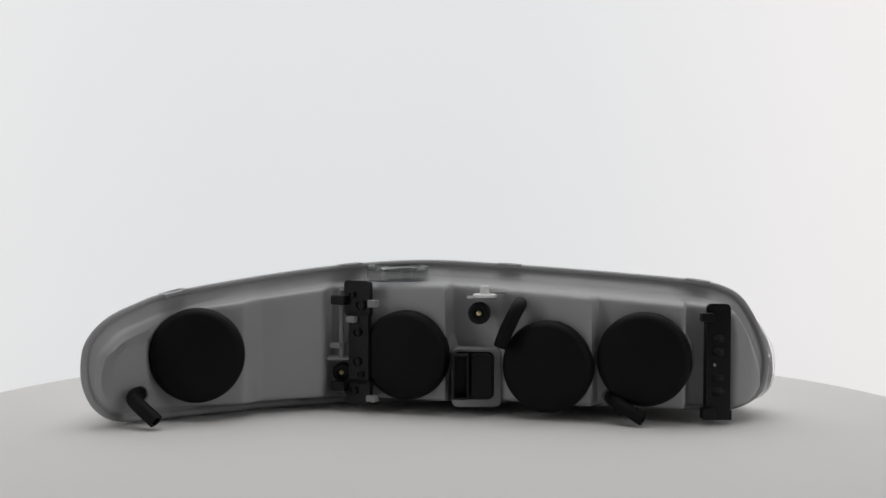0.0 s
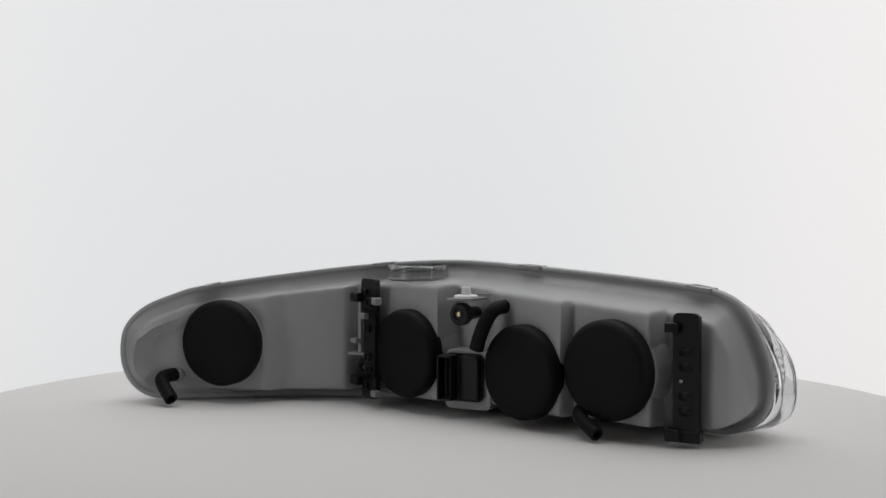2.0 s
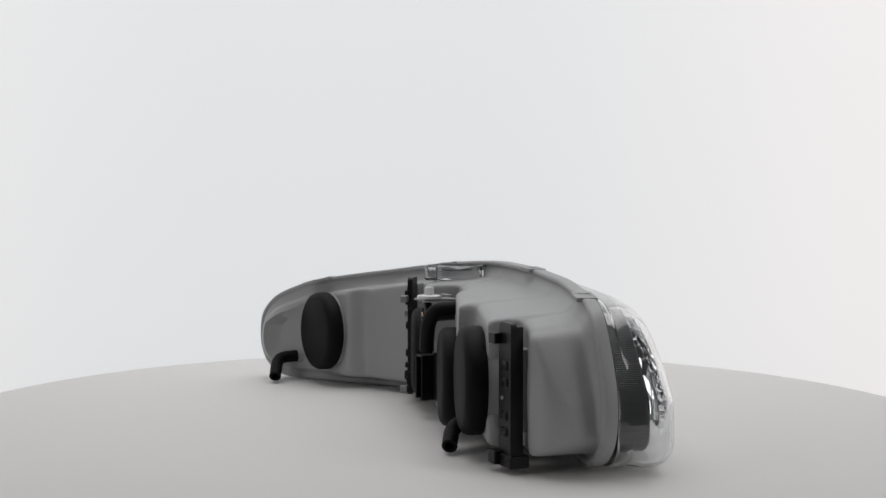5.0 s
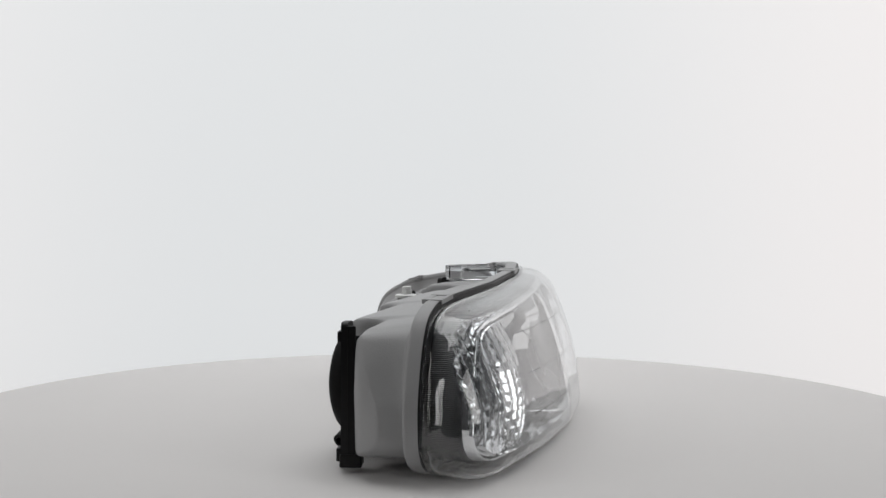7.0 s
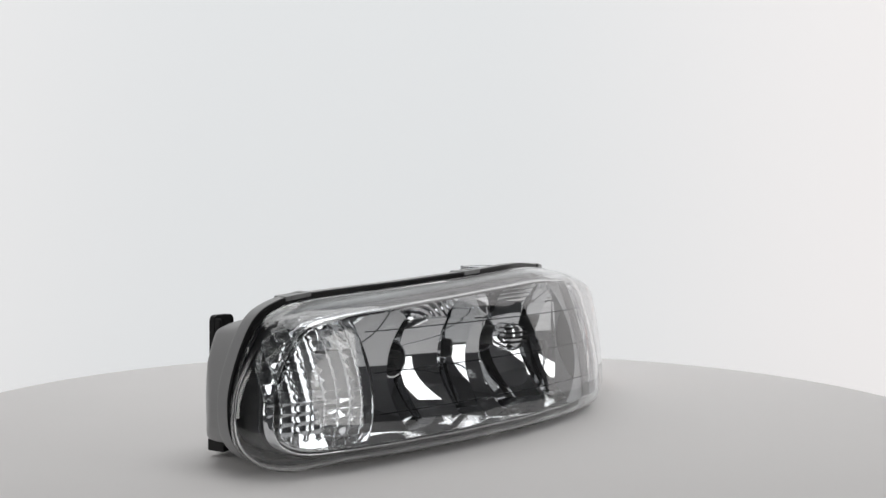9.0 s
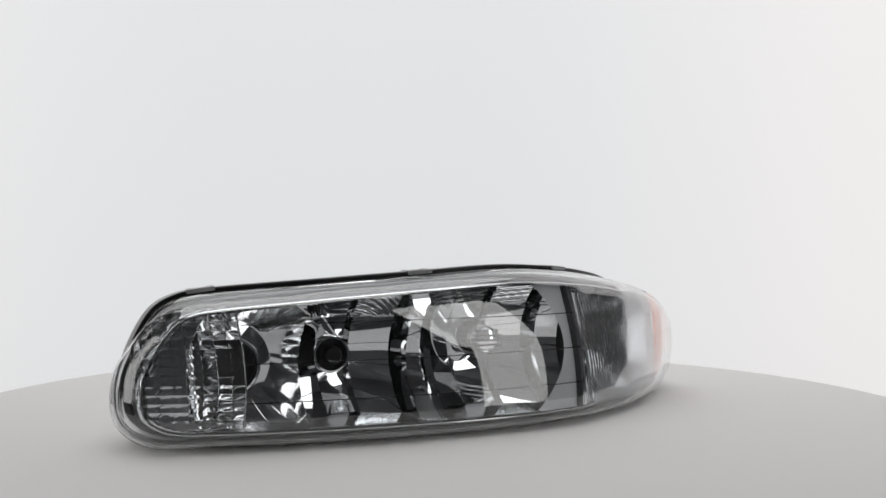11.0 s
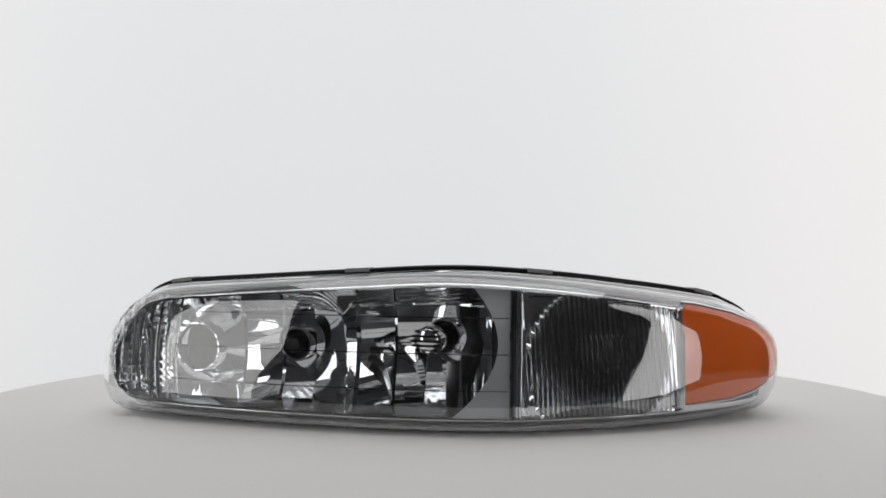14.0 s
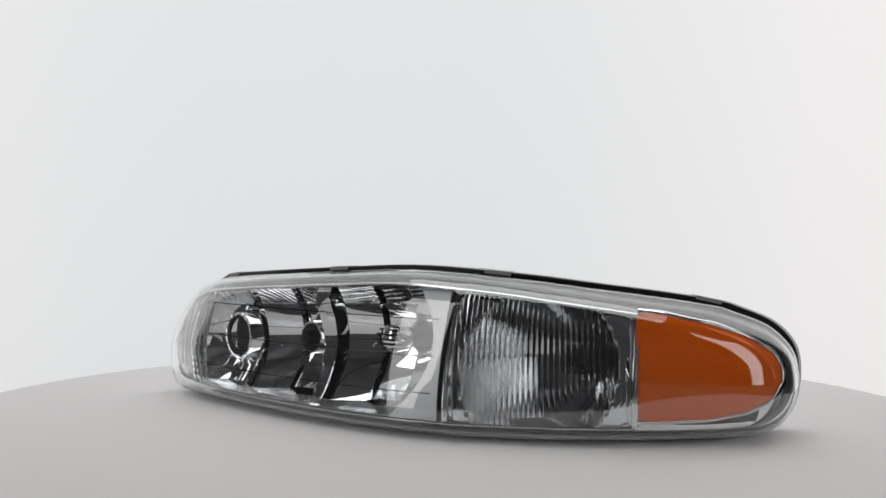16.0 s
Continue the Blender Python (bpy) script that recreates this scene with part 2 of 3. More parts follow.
def paired_outline():
    """The outline as a loop whose upper and lower points share their x, closer together at both tips."""
    around = OUTLINE[-2:] + OUTLINE + OUTLINE[:3]
    loop = [Vector((q.x, q.y)) for q in bend([(a, b, 0) for a, b in around], 12)[24:24 + 12 * len(OUTLINE)]]
    lo = min(range(len(loop)), key=lambda k: loop[k].x)
    loop = loop[lo:] + loop[:lo]
    hi = max(range(len(loop)), key=lambda k: loop[k].x)
    up, down = loop[:hi + 1], [loop[0]] + loop[:hi - 1:-1]
    half = N // 2
    xs = [loop[0].x + (loop[hi].x - loop[0].x) * (0.5 - 0.5 * math.cos(math.pi * k / half)) for k in range(half + 1)]
    top = [Vector((x, float(np.interp(x, [q.x for q in up], [q.y for q in up])))) for x in xs]
    low = [Vector((x, float(np.interp(x, [q.x for q in down], [q.y for q in down])))) for x in xs]
    return top + low[-2:0:-1]


RIM = paired_outline()
ZMID = smooth_curve([(-0.32, 0.056), (-0.25, 0.058), (-0.1, 0.07), (0, 0.073), (0.1, 0.071), (0.25, 0.064), (0.31, 0.056)], -0.33, 0.33, 200, 11)


def spine(p):
    x = max(-0.281, min(0.272, p.x * 0.985))
    return Vector((x, ZMID(x)))


def outline_normals():
    """Inward normals of the outline, smoothed."""
    raw = []
    for k in range(N):
        t = RIM[(k + 4) % N] - RIM[k - 4]
        raw.append(Vector((t.y, -t.x)).normalized())
    if raw[0].dot(Vector((0.3, 0.0))) < 0:
        raw = [-v for v in raw]
    out = []
    for k in range(N):
        v = Vector((0, 0))
        for j in range(-10, 11):
            v += raw[(k + j) % N] * (11 - abs(j))
        out.append(v.normalized())
    return out


NORMAL = {(p.x, p.y): n for p, n in zip(RIM, outline_normals())}


def inset(p, d, dtop=None, swell=0.0):
    """A point of the outline moved inwards by d metres (dtop where it lies on the top edge), after swelling outwards."""
    n = NORMAL[(p.x, p.y)]
    w = d
    if dtop is not None:
        w = d + (dtop - d) * sstep(-n.y, -0.5, 0.6)
    return p + n * (w - swell)


def toward(q, f, p):
    """q moved by the fraction f to the middle line, at the place that belongs to the outline's point p."""
    return q.lerp(spine(p), f)


def bulge(p, t=1.0):
    """How far the lens swells outwards past the flange, at both ends."""
    n = abs(NORMAL[(p.x, p.y)].x)
    return t * (n ** 0.9 * 0.0195 * sstep(p.x, 0.245, 0.305) * (1 - 0.6 * sstep(p.y, 0.06, 0.125)) + n ** 1.8 * 0.0135 * sstep(-p.x, 0.22, 0.31))


def soft_edge(p):
    """How much wider than usual the lens's rounded edge is: wide at the wing's tip and at the upper inner corner."""
    return 1 + 0.30 * sstep(-p.x, 0.15, 0.27) + 0.5 * sstep(p.x, 0.22, 0.29) * sstep(p.y, 0.06, 0.1)


EDGE = ((0.0, 0.25), (0.0008, 0.5), (0.003, 0.72), (0.0065, 0.87), (0.0115, 0.96), (0.019, 1.0))


def half_outline(ins, top, swell=0.0):
    """Height of the outline, inset by ins, as a function of x."""
    pts = sorted((q.x, q.y) for q in (inset(p, ins, None, swell * bulge(p)) for p in RIM) if (q.y > ZMID(q.x)) == top)
    return lambda x: float(np.interp(x, [q[0] for q in pts], [q[1] for q in pts]))


def back_y(x):
    """Depth of the housing's back, lobe by lobe."""
    pts = [(-0.325, -0.085), (-0.29, -0.066), (-0.27, -0.050), (-0.255, -0.043), (-0.181, -0.031), (-0.173, -0.013), (-0.112, 0.013), (-0.108, 0.036), (-0.087, 0.036), (-0.084, 0.016), (0.006, -0.016), (0.010, 0.014), (0.054, -0.002),
           (0.058, -0.012), (0.139, -0.047), (0.1425, -0.032), (0.221, -0.060), (0.2255, -0.034), (0.245, -0.040), (0.268, -0.050), (0.282, -0.046), (0.292, -0.036), (0.31, -0.020)]
    return interp(x, pts)


BACK_Y = smooth_curve([(-0.33 + 0.66 * i / 600, back_y(-0.33 + 0.66 * i / 600)) for i in range(601)], -0.33, 0.33, 600, 7)


def housing(lamp):
    ys = [RIM_Y(p.x) for p in RIM]
    rings = []
    for d, o in ((0.006, 0.001), (0.0, 0.003), (0.0, -0.0050), (0.0006, -0.0065), (0.0018, -0.0074), (0.0046, -0.0074), (0.0060, -0.0066), (0.0068, -0.0052), (0.0078, -0.0050)):
        rings.append([Vector((q.x, y + o, q.y)) for q, y in ((inset(p, d, d * 0.8), y) for p, y in zip(RIM, ys))])
    for ins, top, t in ((0.0090, 0.0095, 0.02), (0.0100, 0.0150, 0.08), (0.0103, 0.0165, 0.16), (0.0106, 0.0180, 0.45), (0.0112, 0.0202, 0.86), (0.0118, 0.0214, 0.945), (0.0135, 0.0234, 0.985), (0.0165, 0.0265, 1.0)):
        r = []
        for p, y in zip(RIM, ys):
            q = inset(p, ins, top)
            yb = min(y - (0.012 if q.x > -0.18 else 0.009), BACK_Y(q.x))
            r.append(Vector((q.x, (y - 0.0055) * (1 - t) + yb * t, q.y)))
        rings.append(r)
    for f in (0.35, 0.6, 0.85, 1.0):
        r = []
        for p, y in zip(RIM, ys):
            q = toward(inset(p, 0.0165, 0.0262), f, p)
            r.append(Vector((q.x, min(RIM_Y(q.x) - (0.012 if q.x > -0.18 else 0.009), BACK_Y(q.x)) - 0.001 * f, q.y)))
        rings.append(r)
    bm = rings_mesh(bmesh.new(), rings)
    return sharp(part("housing", bm, M_GREY, lamp, "grey moulded plastic back housing", weld=0.00005), 50)


def lens(lamp):
    rings = []
    ys = [RIM_Y(p.x) for p in RIM]
    rings.append([Vector((q.x, y + 0.003, q.y)) for q, y in ((inset(p, 0.0004, 0.0052), y) for p, y in zip(RIM, ys))])
    for ins, t in ((0.0, 0.08), (-0.0012, 0.13), (-0.0012, 0.21), (0.0004, 0.25), (0.0008, 0.5), (0.003, 0.72), (0.0065, 0.87), (0.0115, 0.96), (0.019, 1.0)):
        r = []
        for p, y in zip(RIM, ys):
            w = ins * soft_edge(p)
            q = inset(p, w, w + 0.005, bulge(p, min(1, t * 1.6)))
            r.append(Vector((q.x, y + 0.003 + (face_y(q.x, q.y) - y - 0.003) * t, q.y)))
        rings.append(r)
    for f in (0.15, 0.3, 0.45, 0.6, 0.8, 1.0):
        r = []
        for p in RIM:
            q = toward(inset(p, 0.019 * soft_edge(p), 0.019 * soft_edge(p) + 0.005, bulge(p)), f, p)
            r.append(Vector((q.x, face_y(q.x, q.y), q.y)))
        rings.append(r)
    ob = part("lens", rings_mesh(bmesh.new(), rings), M_OUTER, lamp, "clear polycarbonate outer lens", weld=0.00005)
    th = ob.modifiers.new("wall", "SOLIDIFY")
    th.thickness, th.offset = 0.0022, -1
    ob.visible_shadow = False
    return ob


def cap(lamp, x, y, z, r=0.0425, depth=0.0185, tilt=-25):
    bm = bmesh.new()
    m = pose(x, y, z, 90, 0, tilt)
    lathe(bm, [(0, 0), (r - 0.006, 0), (r - 0.0045, -0.0006), (r - 0.0015, -0.0025), (r, -0.006), (r, -0.016), (r - 0.001, -depth + 0.001), (r - 0.004, -depth)], m, 56)
    c = sharp(part("bulb_cover", bm, M_RUBBER, lamp, "round black rubber bulb cover"), 50)
    bm = bmesh.new()
    lathe(bm, [(0, -depth + 0.003), (r - 0.0015, -depth + 0.003), (r - 0.0005, -depth - 0.03), (0, -depth - 0.03)], m, 56)
    sharp(part("boss", bm, M_GREY, c, "grey moulded boss behind the cover"))
    return c


def sheet(bm, x0, x1, nx, nz, lo, hi, yf, yb=None):
    """A sheet over x and z between the heights lo(x) and hi(x); with yb it is a closed slab."""
    sides = []
    for fn in (yf, yb) if yb else (yf,):
        cols = []
        for i in range(nx + 1):
            x = x0 + (x1 - x0) * i / nx
            a, b = lo(x), hi(x)
            cols.append([bm.verts.new((x, fn(x, a + (b - a) * j / nz), a + (b - a) * j / nz)) for j in range(nz + 1)])
        sides.append(cols)
        for c, d in zip(cols, cols[1:]):
            for j in range(nz):
                bm.faces.new((c[j], c[j + 1], d[j + 1], d[j]))
    if yb:
        f, k = sides
        for i in range(nx):
            for j in (0, nz):
                bm.faces.new((f[i][j], f[i + 1][j], k[i + 1][j], k[i][j]))
        for i in (0, nx):
            for j in range(nz):
                bm.faces.new((f[i][j], f[i][j + 1], k[i][j + 1], k[i][j]))
    return bm


TOP_Z, LOW_Z = half_outline(0.004, True, 0.6), half_outline(0.0, False, 0.6)


def lens_y(x, z):
    """The lens's front surface, with its rounded edge."""
    u, v = TOP_Z(x) - z, z - LOW_Z(x)
    tip = min(abs(x + 0.327), abs(0.328 - x))
    d = sum(max(0.0003, w) ** -3 for w in (u, v, tip)) ** (-1 / 3) / soft_edge(Vector((x, z)))
    t = interp(d, EDGE)
    r = RIM_Y(x)
    return r + (face_y(x, z) - r) * t


def bezel(lamp):
    ys = [RIM_Y(p.x) for p in RIM]

    def ring(ins, t, dtop=None):
        r = []
        for p, y in zip(RIM, ys):
            q = inset(p, ins, dtop or ins + 0.004, 0.5 * bulge(p, min(1, t * 1.6)))
            r.append(Vector((q.x, y + 0.002 + (face_y(q.x, q.y) - y) * t, q.y)))
        return r
    steps = [(0.0088 + 0.0006 * (k % 2), 0.01 + 0.043 * k) for k in range(13)]
    part("bezel", rings_mesh(bmesh.new(), [ring(a, t) for a, t in steps] + [ring(0.0112, 0.58)]), M_DARK, lamp, "dark grey grooved bezel inside the lens")
    part("bezel_lip", rings_mesh(bmesh.new(), [ring(a, t, a + 0.004) for a, t in ((0.0112, 0.58), (0.0116, 0.70), (0.0122, 0.722), (0.0130, 0.722), (0.0134, 0.70), (0.0136, 0.56))]), M_CHROME, lamp, "bright aluminised lip round the reflector")


def flange_strip(lamp):
    # black strip along the flange's front, wider on the top edge
    rings = []
    for d, dt, o in ((0.0005, 0.0005, 0.0025), (0.0005, 0.0005, 0.0038), (0.0012, 0.0012, 0.0044), (0.0014, 0.0055, 0.0046), (0.0016, 0.0060, 0.0030)):
        rings.append([Vector((q.x, RIM_Y(p.x) + o, q.y)) for p, q in ((p, inset(p, d, dt)) for p in RIM)])
    sharp(part("flange_strip", rings_mesh(bmesh.new(), rings), M_BLACK, lamp, "black strip on the front of the flange"))


def facet(x, mid, width, flat):
    """x drawn towards the middle of the facet it lies on: flat bands with small steps between them."""
    c = mid + width * math.floor((x - mid) / width + 0.5)
    return x + (c - x) * flat


def bowl_y(x, z):
    """Depth of the aluminised bowls: turn signal, high beam, low beam."""
    a = 0.012 + 15 * (x - 0.226) ** 2 + 9.5 * (z - 0.064) ** 2
    xb = facet(x, 0.1315, 0.030, 0.45)
    b = 0.012 + 21 * (xb - 0.1315) ** 2 + 9.5 * (z - 0.067) ** 2
    xc = facet(x, -0.006, 0.030, 0.45)
    c = 0.022 + 11.5 * (xc - 0.010) ** 2 + 9.5 * (z - 0.074) ** 2
    if c < min(a, b):
        if z > 0.106:
            c += 0.00032 * math.sin(1500 * (z + 0.35 * x + 0.5 * (xc - x))) - 0.002
    elif b < a:
        if z > 0.100:
            b += 0.00032 * math.sin(1400 * (z - 0.5 * x + 0.006 * math.cos(90 * x))) - 0.002
    return min(a, b, c)


def reflector(lamp):
    top, low = half_outline(0.0175, True, 0.5), half_outline(0.0150, False, 0.5)

    def y(x, z):
        return max(BACK_Y(x) + 0.008, min(bowl_y(x, z), face_y(x, z) - 0.016))
    r = part("reflector", sheet(bmesh.new(), -0.0665, 0.300, 340, 96, low, top, y), M_CHROME, lamp, "bright aluminised reflector with fluted bowls")
    sharp(r, 28)
    bm = bmesh.new()
    cols = []
    for j in range(31):
        v = j / 30
        row = []
        for i in range(13):
            zz = low(-0.07) + (top(-0.07) - low(-0.07)) * v
            x = -0.0682 + (0.0682 - 0.0580 + 0.026 * ((zz - 0.077) / 0.05) ** 2) * i / 12
            zz = low(x) + (top(x) - low(x)) * v
            row.append(bm.verts.new((x, face_y(x, zz) - 0.0145, zz)))
        cols.append(row)
    for c, d in zip(cols, cols[1:]):
        for i in range(12):
            bm.faces.new((c[i], c[i + 1], d[i + 1], d[i]))
    part("bay_panel", bm, M_SATIN, r, "satin silver panel beside the bowl")
    # ledges over and under the bowls
    for name, edge, dz in (("upper_ledge", top, -0.0012), ("lower_ledge", low, 0.0012)):
        bm = bmesh.new()
        rows = []
        nx, ny = 420, 16
        for i in range(nx + 1):
            x = -0.0665 + 0.3665 * i / nx
            z = edge(x) + dz
            y0, y1 = y(x, z), face_y(x, z) - 0.010
            col = []
            for j in range(ny + 1):
                yy = y0 + (y1 - y0) * j / ny
                col.append(bm.verts.new((x, yy, z + (0.0003 * math.sin(1500 * (x + 0.6 * yy)) if 0 < j < ny else 0) + (0.0006 * (i // 3 % 2) if j == ny else 0))))
            rows.append(col)
        for c, d in zip(rows, rows[1:]):
            for j in range(ny):
                bm.faces.new((c[j], d[j], d[j + 1], c[j + 1]))
        part(name, bm, M_CHROME, r)
    # bulb sockets and the shielded bulb
    for x, yy, z, rad in ((0.2255, 0.018, 0.0635, 0.024), (0.1315, 0.016, 0.067, 0.0165), (-0.008, 0.030, 0.077, 0.017)):
        m = pose(x, yy, z, -90, 0, -14)
        bm = bmesh.new()
        lathe(bm, [(rad, -0.006), (rad, 0.010), (rad - 0.001, 0.0115), (rad - 0.0025, 0.0115), (rad - 0.003, 0.010), (rad - 0.003, -0.004)], m, 40)
        sharp(part("socket_ring", bm, M_CHROME, r))
        bm = bmesh.new()
        lathe(bm, [(rad - 0.0032, 0.002), (0, 0.002)], m, 40)
        part("socket_hole", bm, M_BLACK, r, "dark open bulb socket")
    m = pose(-0.008, 0.030, 0.077, -90, 0, -16)
    bm = bmesh.new()
    lathe(bm, [(0.0095, -0.002), (0.0095, 0.036), (0.0085, 0.038), (0.0, 0.038)], m, 36)
    stem = sharp(part("bulb_stem", bm, M_BLACK, r, "black bulb stem"))
    bm = bmesh.new()
    lathe(bm, [(0.0, 0.033), (0.0125, 0.034), (0.0130, 0.036), (0.0130, 0.047), (0.0122, 0.051), (0.009, 0.0545), (0.0, 0.0555)], m, 40)
    shield = sharp(part("bulb_shield", bm, M_CHROME, r, "bright slotted bulb shield"), 50)
    for k in (-2, -1, 0, 1, 2):
        bm = bmesh.new()
        w = math.sqrt(max(0.0134 ** 2 - (k * 0.0042) ** 2, 0)) * 0.96
        box(bm, -w, w, k * 0.0042 - 0.0009, k * 0.0042 + 0.0009, 0.041, 0.0562 - 0.0007 * k * k, m)
        part("slot", bm, M_BLACK, shield, "dark slot")
    # round bulb tip seen in the high-beam bowl
    m = pose(0.1315, 0.016, 0.067, -90, 0, -14)
    bm = bmesh.new()
    lathe(bm, [(0.008, 0.0), (0.008, 0.016), (0.0065, 0.019), (0, 0.020)], m, 32)
    sharp(part("bulb", bm, M_BLACK, r, "dark bulb base"))


def corner_lamp(lamp):
    top, low = half_outline(0.0175, True), half_outline(0.0150, False)

    def y(x, z):
        return max(BACK_Y(x) + 0.010, min(0.018 + 17 * (x + 0.155) ** 2 + 14 * (z - 0.066) ** 2, face_y(x, z) - 0.016))
    c = part("corner_reflector", sheet(bmesh.new(), -0.219, -0.072, 100, 110, low, top, y), M_CHROME, lamp, "aluminised cornering-lamp bowl")
    m = pose(-0.158, 0.036, 0.066, -90, 0, 10)
    bm = bmesh.new()
    lathe(bm, [(0.013, -0.02), (0.013, 0.006), (0.010, 0.007), (0.010, 0.002), (0.0, 0.002)], m, 32)
    sharp(part("socket", bm, M_BLACK, c, "dark bulb socket"))
    bm = bmesh.new()
    lathe(bm, [(0.0, 0.002), (0.006, 0.002), (0.0065, 0.018), (0.005, 0.023), (0, 0.025)], m, 24)
    part("bulb", bm, M_LENS, c, "clear glass bulb")
    # ribbed inner lens
    t2, l2 = half_outline(0.0180, True), half_outline(0.0165, False)

    def front(x, z):
        return lens_y(x, z) - 0.0062

    def back(x, z):
        u = ((x + 0.217 - 0.06 * (z - 0.06)) / 0.0042) % 1
        return lens_y(x, z) - 0.0088 - 0.0007 * (1 - (2 * u - 1) ** 2)
    def cut(x):
        d = max(max(0, 1 - (-0.0790 - x) / 0.014), 0.6 * max(0, 1 - (x + 0.2165) / 0.006))
        return 0.014 * (1 - math.sqrt(max(0, 1 - min(1, d) ** 2)))
    ob = part("ribbed_lens", sheet(bmesh.new(), -0.2165, -0.0790, 408, 24, lambda x: l2(x) + cut(x), lambda x: t2(x) - cut(x), front, back), M_RIB, lamp, "clear inner lens with vertical ribs")
    sharp(ob, 45)
    ob.visible_shadow = False
    # divider between main bay and corner bay, and the post beside the amber marker
    for name, x0, x1, mat, dy in (("divider", -0.0720, -0.0690, M_DARK, 0.010), ("divider_trim", -0.0790, -0.0722, M_CHROME, 0.0115), ("marker_post", -0.2222, -0.2172, M_CHROME, 0.0100)):
        bm = sheet(bmesh.new(), x0, x1, 18, 24, half_outline(0.016, False), half_outline(0.0165, True), lambda x, z, d=dy, a=x0, w=x1 - x0: min(face_y(x, z) - d, lens_y(x, z) - 0.006) - 0.0007 * math.cos(6 * math.pi * (x - a) / w) - 0.004 * (2 * (x - a) / w - 1) ** 4, lambda x, z: face_y(x, z) - 0.04)
        sharp(part(name, bm, mat, lamp))
    part("corner_floor", floor_strip(low, -0.219, -0.072), M_CHROME, c)


def floor_strip(edge, x0, x1):
    bm = bmesh.new()
    rows = []
    for i in range(121):
        x = x0 + (x1 - x0) * i / 120
        z = edge(x) + 0.001
        rows.append([bm.verts.new((x, face_y(x, z) - 0.060 + 0.050 * j / 6, z)) for j in range(7)])
    for c, d in zip(rows, rows[1:]):
        for j in range(6):
            bm.faces.new((c[j], d[j], d[j + 1], c[j + 1]))
    return bm


AMBER_TOP = smooth_curve([(-0.3155, 0.0600), (-0.3140, 0.0660), (-0.3105, 0.0725), (-0.306, 0.0780), (-0.2914, 0.0885), (-0.268, 0.0985), (-0.2326, 0.1075), (-0.218, 0.1095)], -0.3155, -0.218, 300, 17)
AMBER_LOW = smooth_curve([(-0.3155, 0.0545), (-0.3140, 0.0475), (-0.3105, 0.0410), (-0.306, 0.0360), (-0.2914, 0.0285), (-0.268, 0.0235), (-0.2326, 0.0215), (-0.218, 0.0213)], -0.3155, -0.218, 300, 17)


def amber_y(x, z):
    """The insert's gently bowed front, from the marker post to the wing's tip."""
    u = (x + 0.3155) / 0.097
    return min(-0.0125 + 0.0710 * u + 0.018 * u * (1 - u) - (1.2 + 3.5 * (1 - u)) * (z - 0.06) ** 2, lens_y(x, z) - 0.0042)


def amber_marker(lamp):
    x0, x1 = -0.3155, -0.2185

    def corner(x):
        """Rounded inner corners."""
        d = max(0, 1 - (x1 - x) / 0.008)
        return 0.006 * (1 - math.sqrt(1 - d * d))

    ob = part("amber_marker", sheet(bmesh.new(), x0, x1, 110, 40, lambda x: AMBER_LOW(x) + corner(x), lambda x: AMBER_TOP(x) - corner(x), amber_y, lambda x, z: amber_y(x, z) - 0.0030), M_AMBER, lamp, "amber plastic side marker insert")
    sharp(ob, 40)
    low, top = half_outline(0.0125, False, 0.6), half_outline(0.0140, True, 0.6)
    tray = part("marker_tray", sheet(bmesh.new(), -0.3160, -0.2170, 80, 30, low, top, lambda x, z: min(amber_y(x, z) - 0.0045 - 0.016 * math.sin(math.pi * min(1, max(0, (x + 0.316) / 0.099))) * max(0, 1 - ((z - 0.06) / 0.042) ** 2), lens_y(x, z) - 0.007)), M_CHROME, ob, "bright tray behind the amber insert")
    # bright rim that frames the insert
    bm = bmesh.new()
    rows = []
    for i in range(161):
        v = i / 160
        x = x0 + (x1 - x0) * (1 - math.sin(math.pi * v)) ** 1.6 if v else x1
        z = (AMBER_TOP(x) + 0.0004) if v < 0.5 else (AMBER_LOW(x) - 0.0004)
        out = Vector((-0.7 * (1 - (x - x0) / (x1 - x0)) ** 2, 0, 1.0 if v < 0.5 else -1.0)).normalized()
        if abs(v - 0.5) < 0.03:
            w = (v - 0.5) / 0.03
            z = AMBER_TOP(x0) * (0.5 - 0.5 * w) + AMBER_LOW(x0) * (0.5 + 0.5 * w)
            out = Vector((-1, 0, -w * 0.6)).normalized()
        p = Vector((x, amber_y(x, z), z))
        rows.append([p + Vector((0, -0.003, 0)), p + Vector((0, 0.0008, 0)), p + out * 0.0012 + Vector((0, 0.0012, 0)), p + out * 0.0024 + Vector((0, 0.0002, 0)), p + out * 0.0030 + Vector((0, -0.006, 0))])
    rings_mesh(bm, rows, close=False)
    part("marker_rim", bm, M_CHROME, ob, "bright rim round the amber insert")
    # small bulb and socket that show darkly through the amber
    m = pose(-0.268, 0.0, 0.066, -90, 0, 36)
    bm = bmesh.new()
    lathe(bm, [(0.0, 0.0), (0.0075, 0.0), (0.0075, 0.008), (0.0045, 0.010), (0.0045, 0.014), (0, 0.016)], m, 24)
    sharp(part("bulb", bm, M_BLACK, tray, "dark bulb behind the amber insert"))


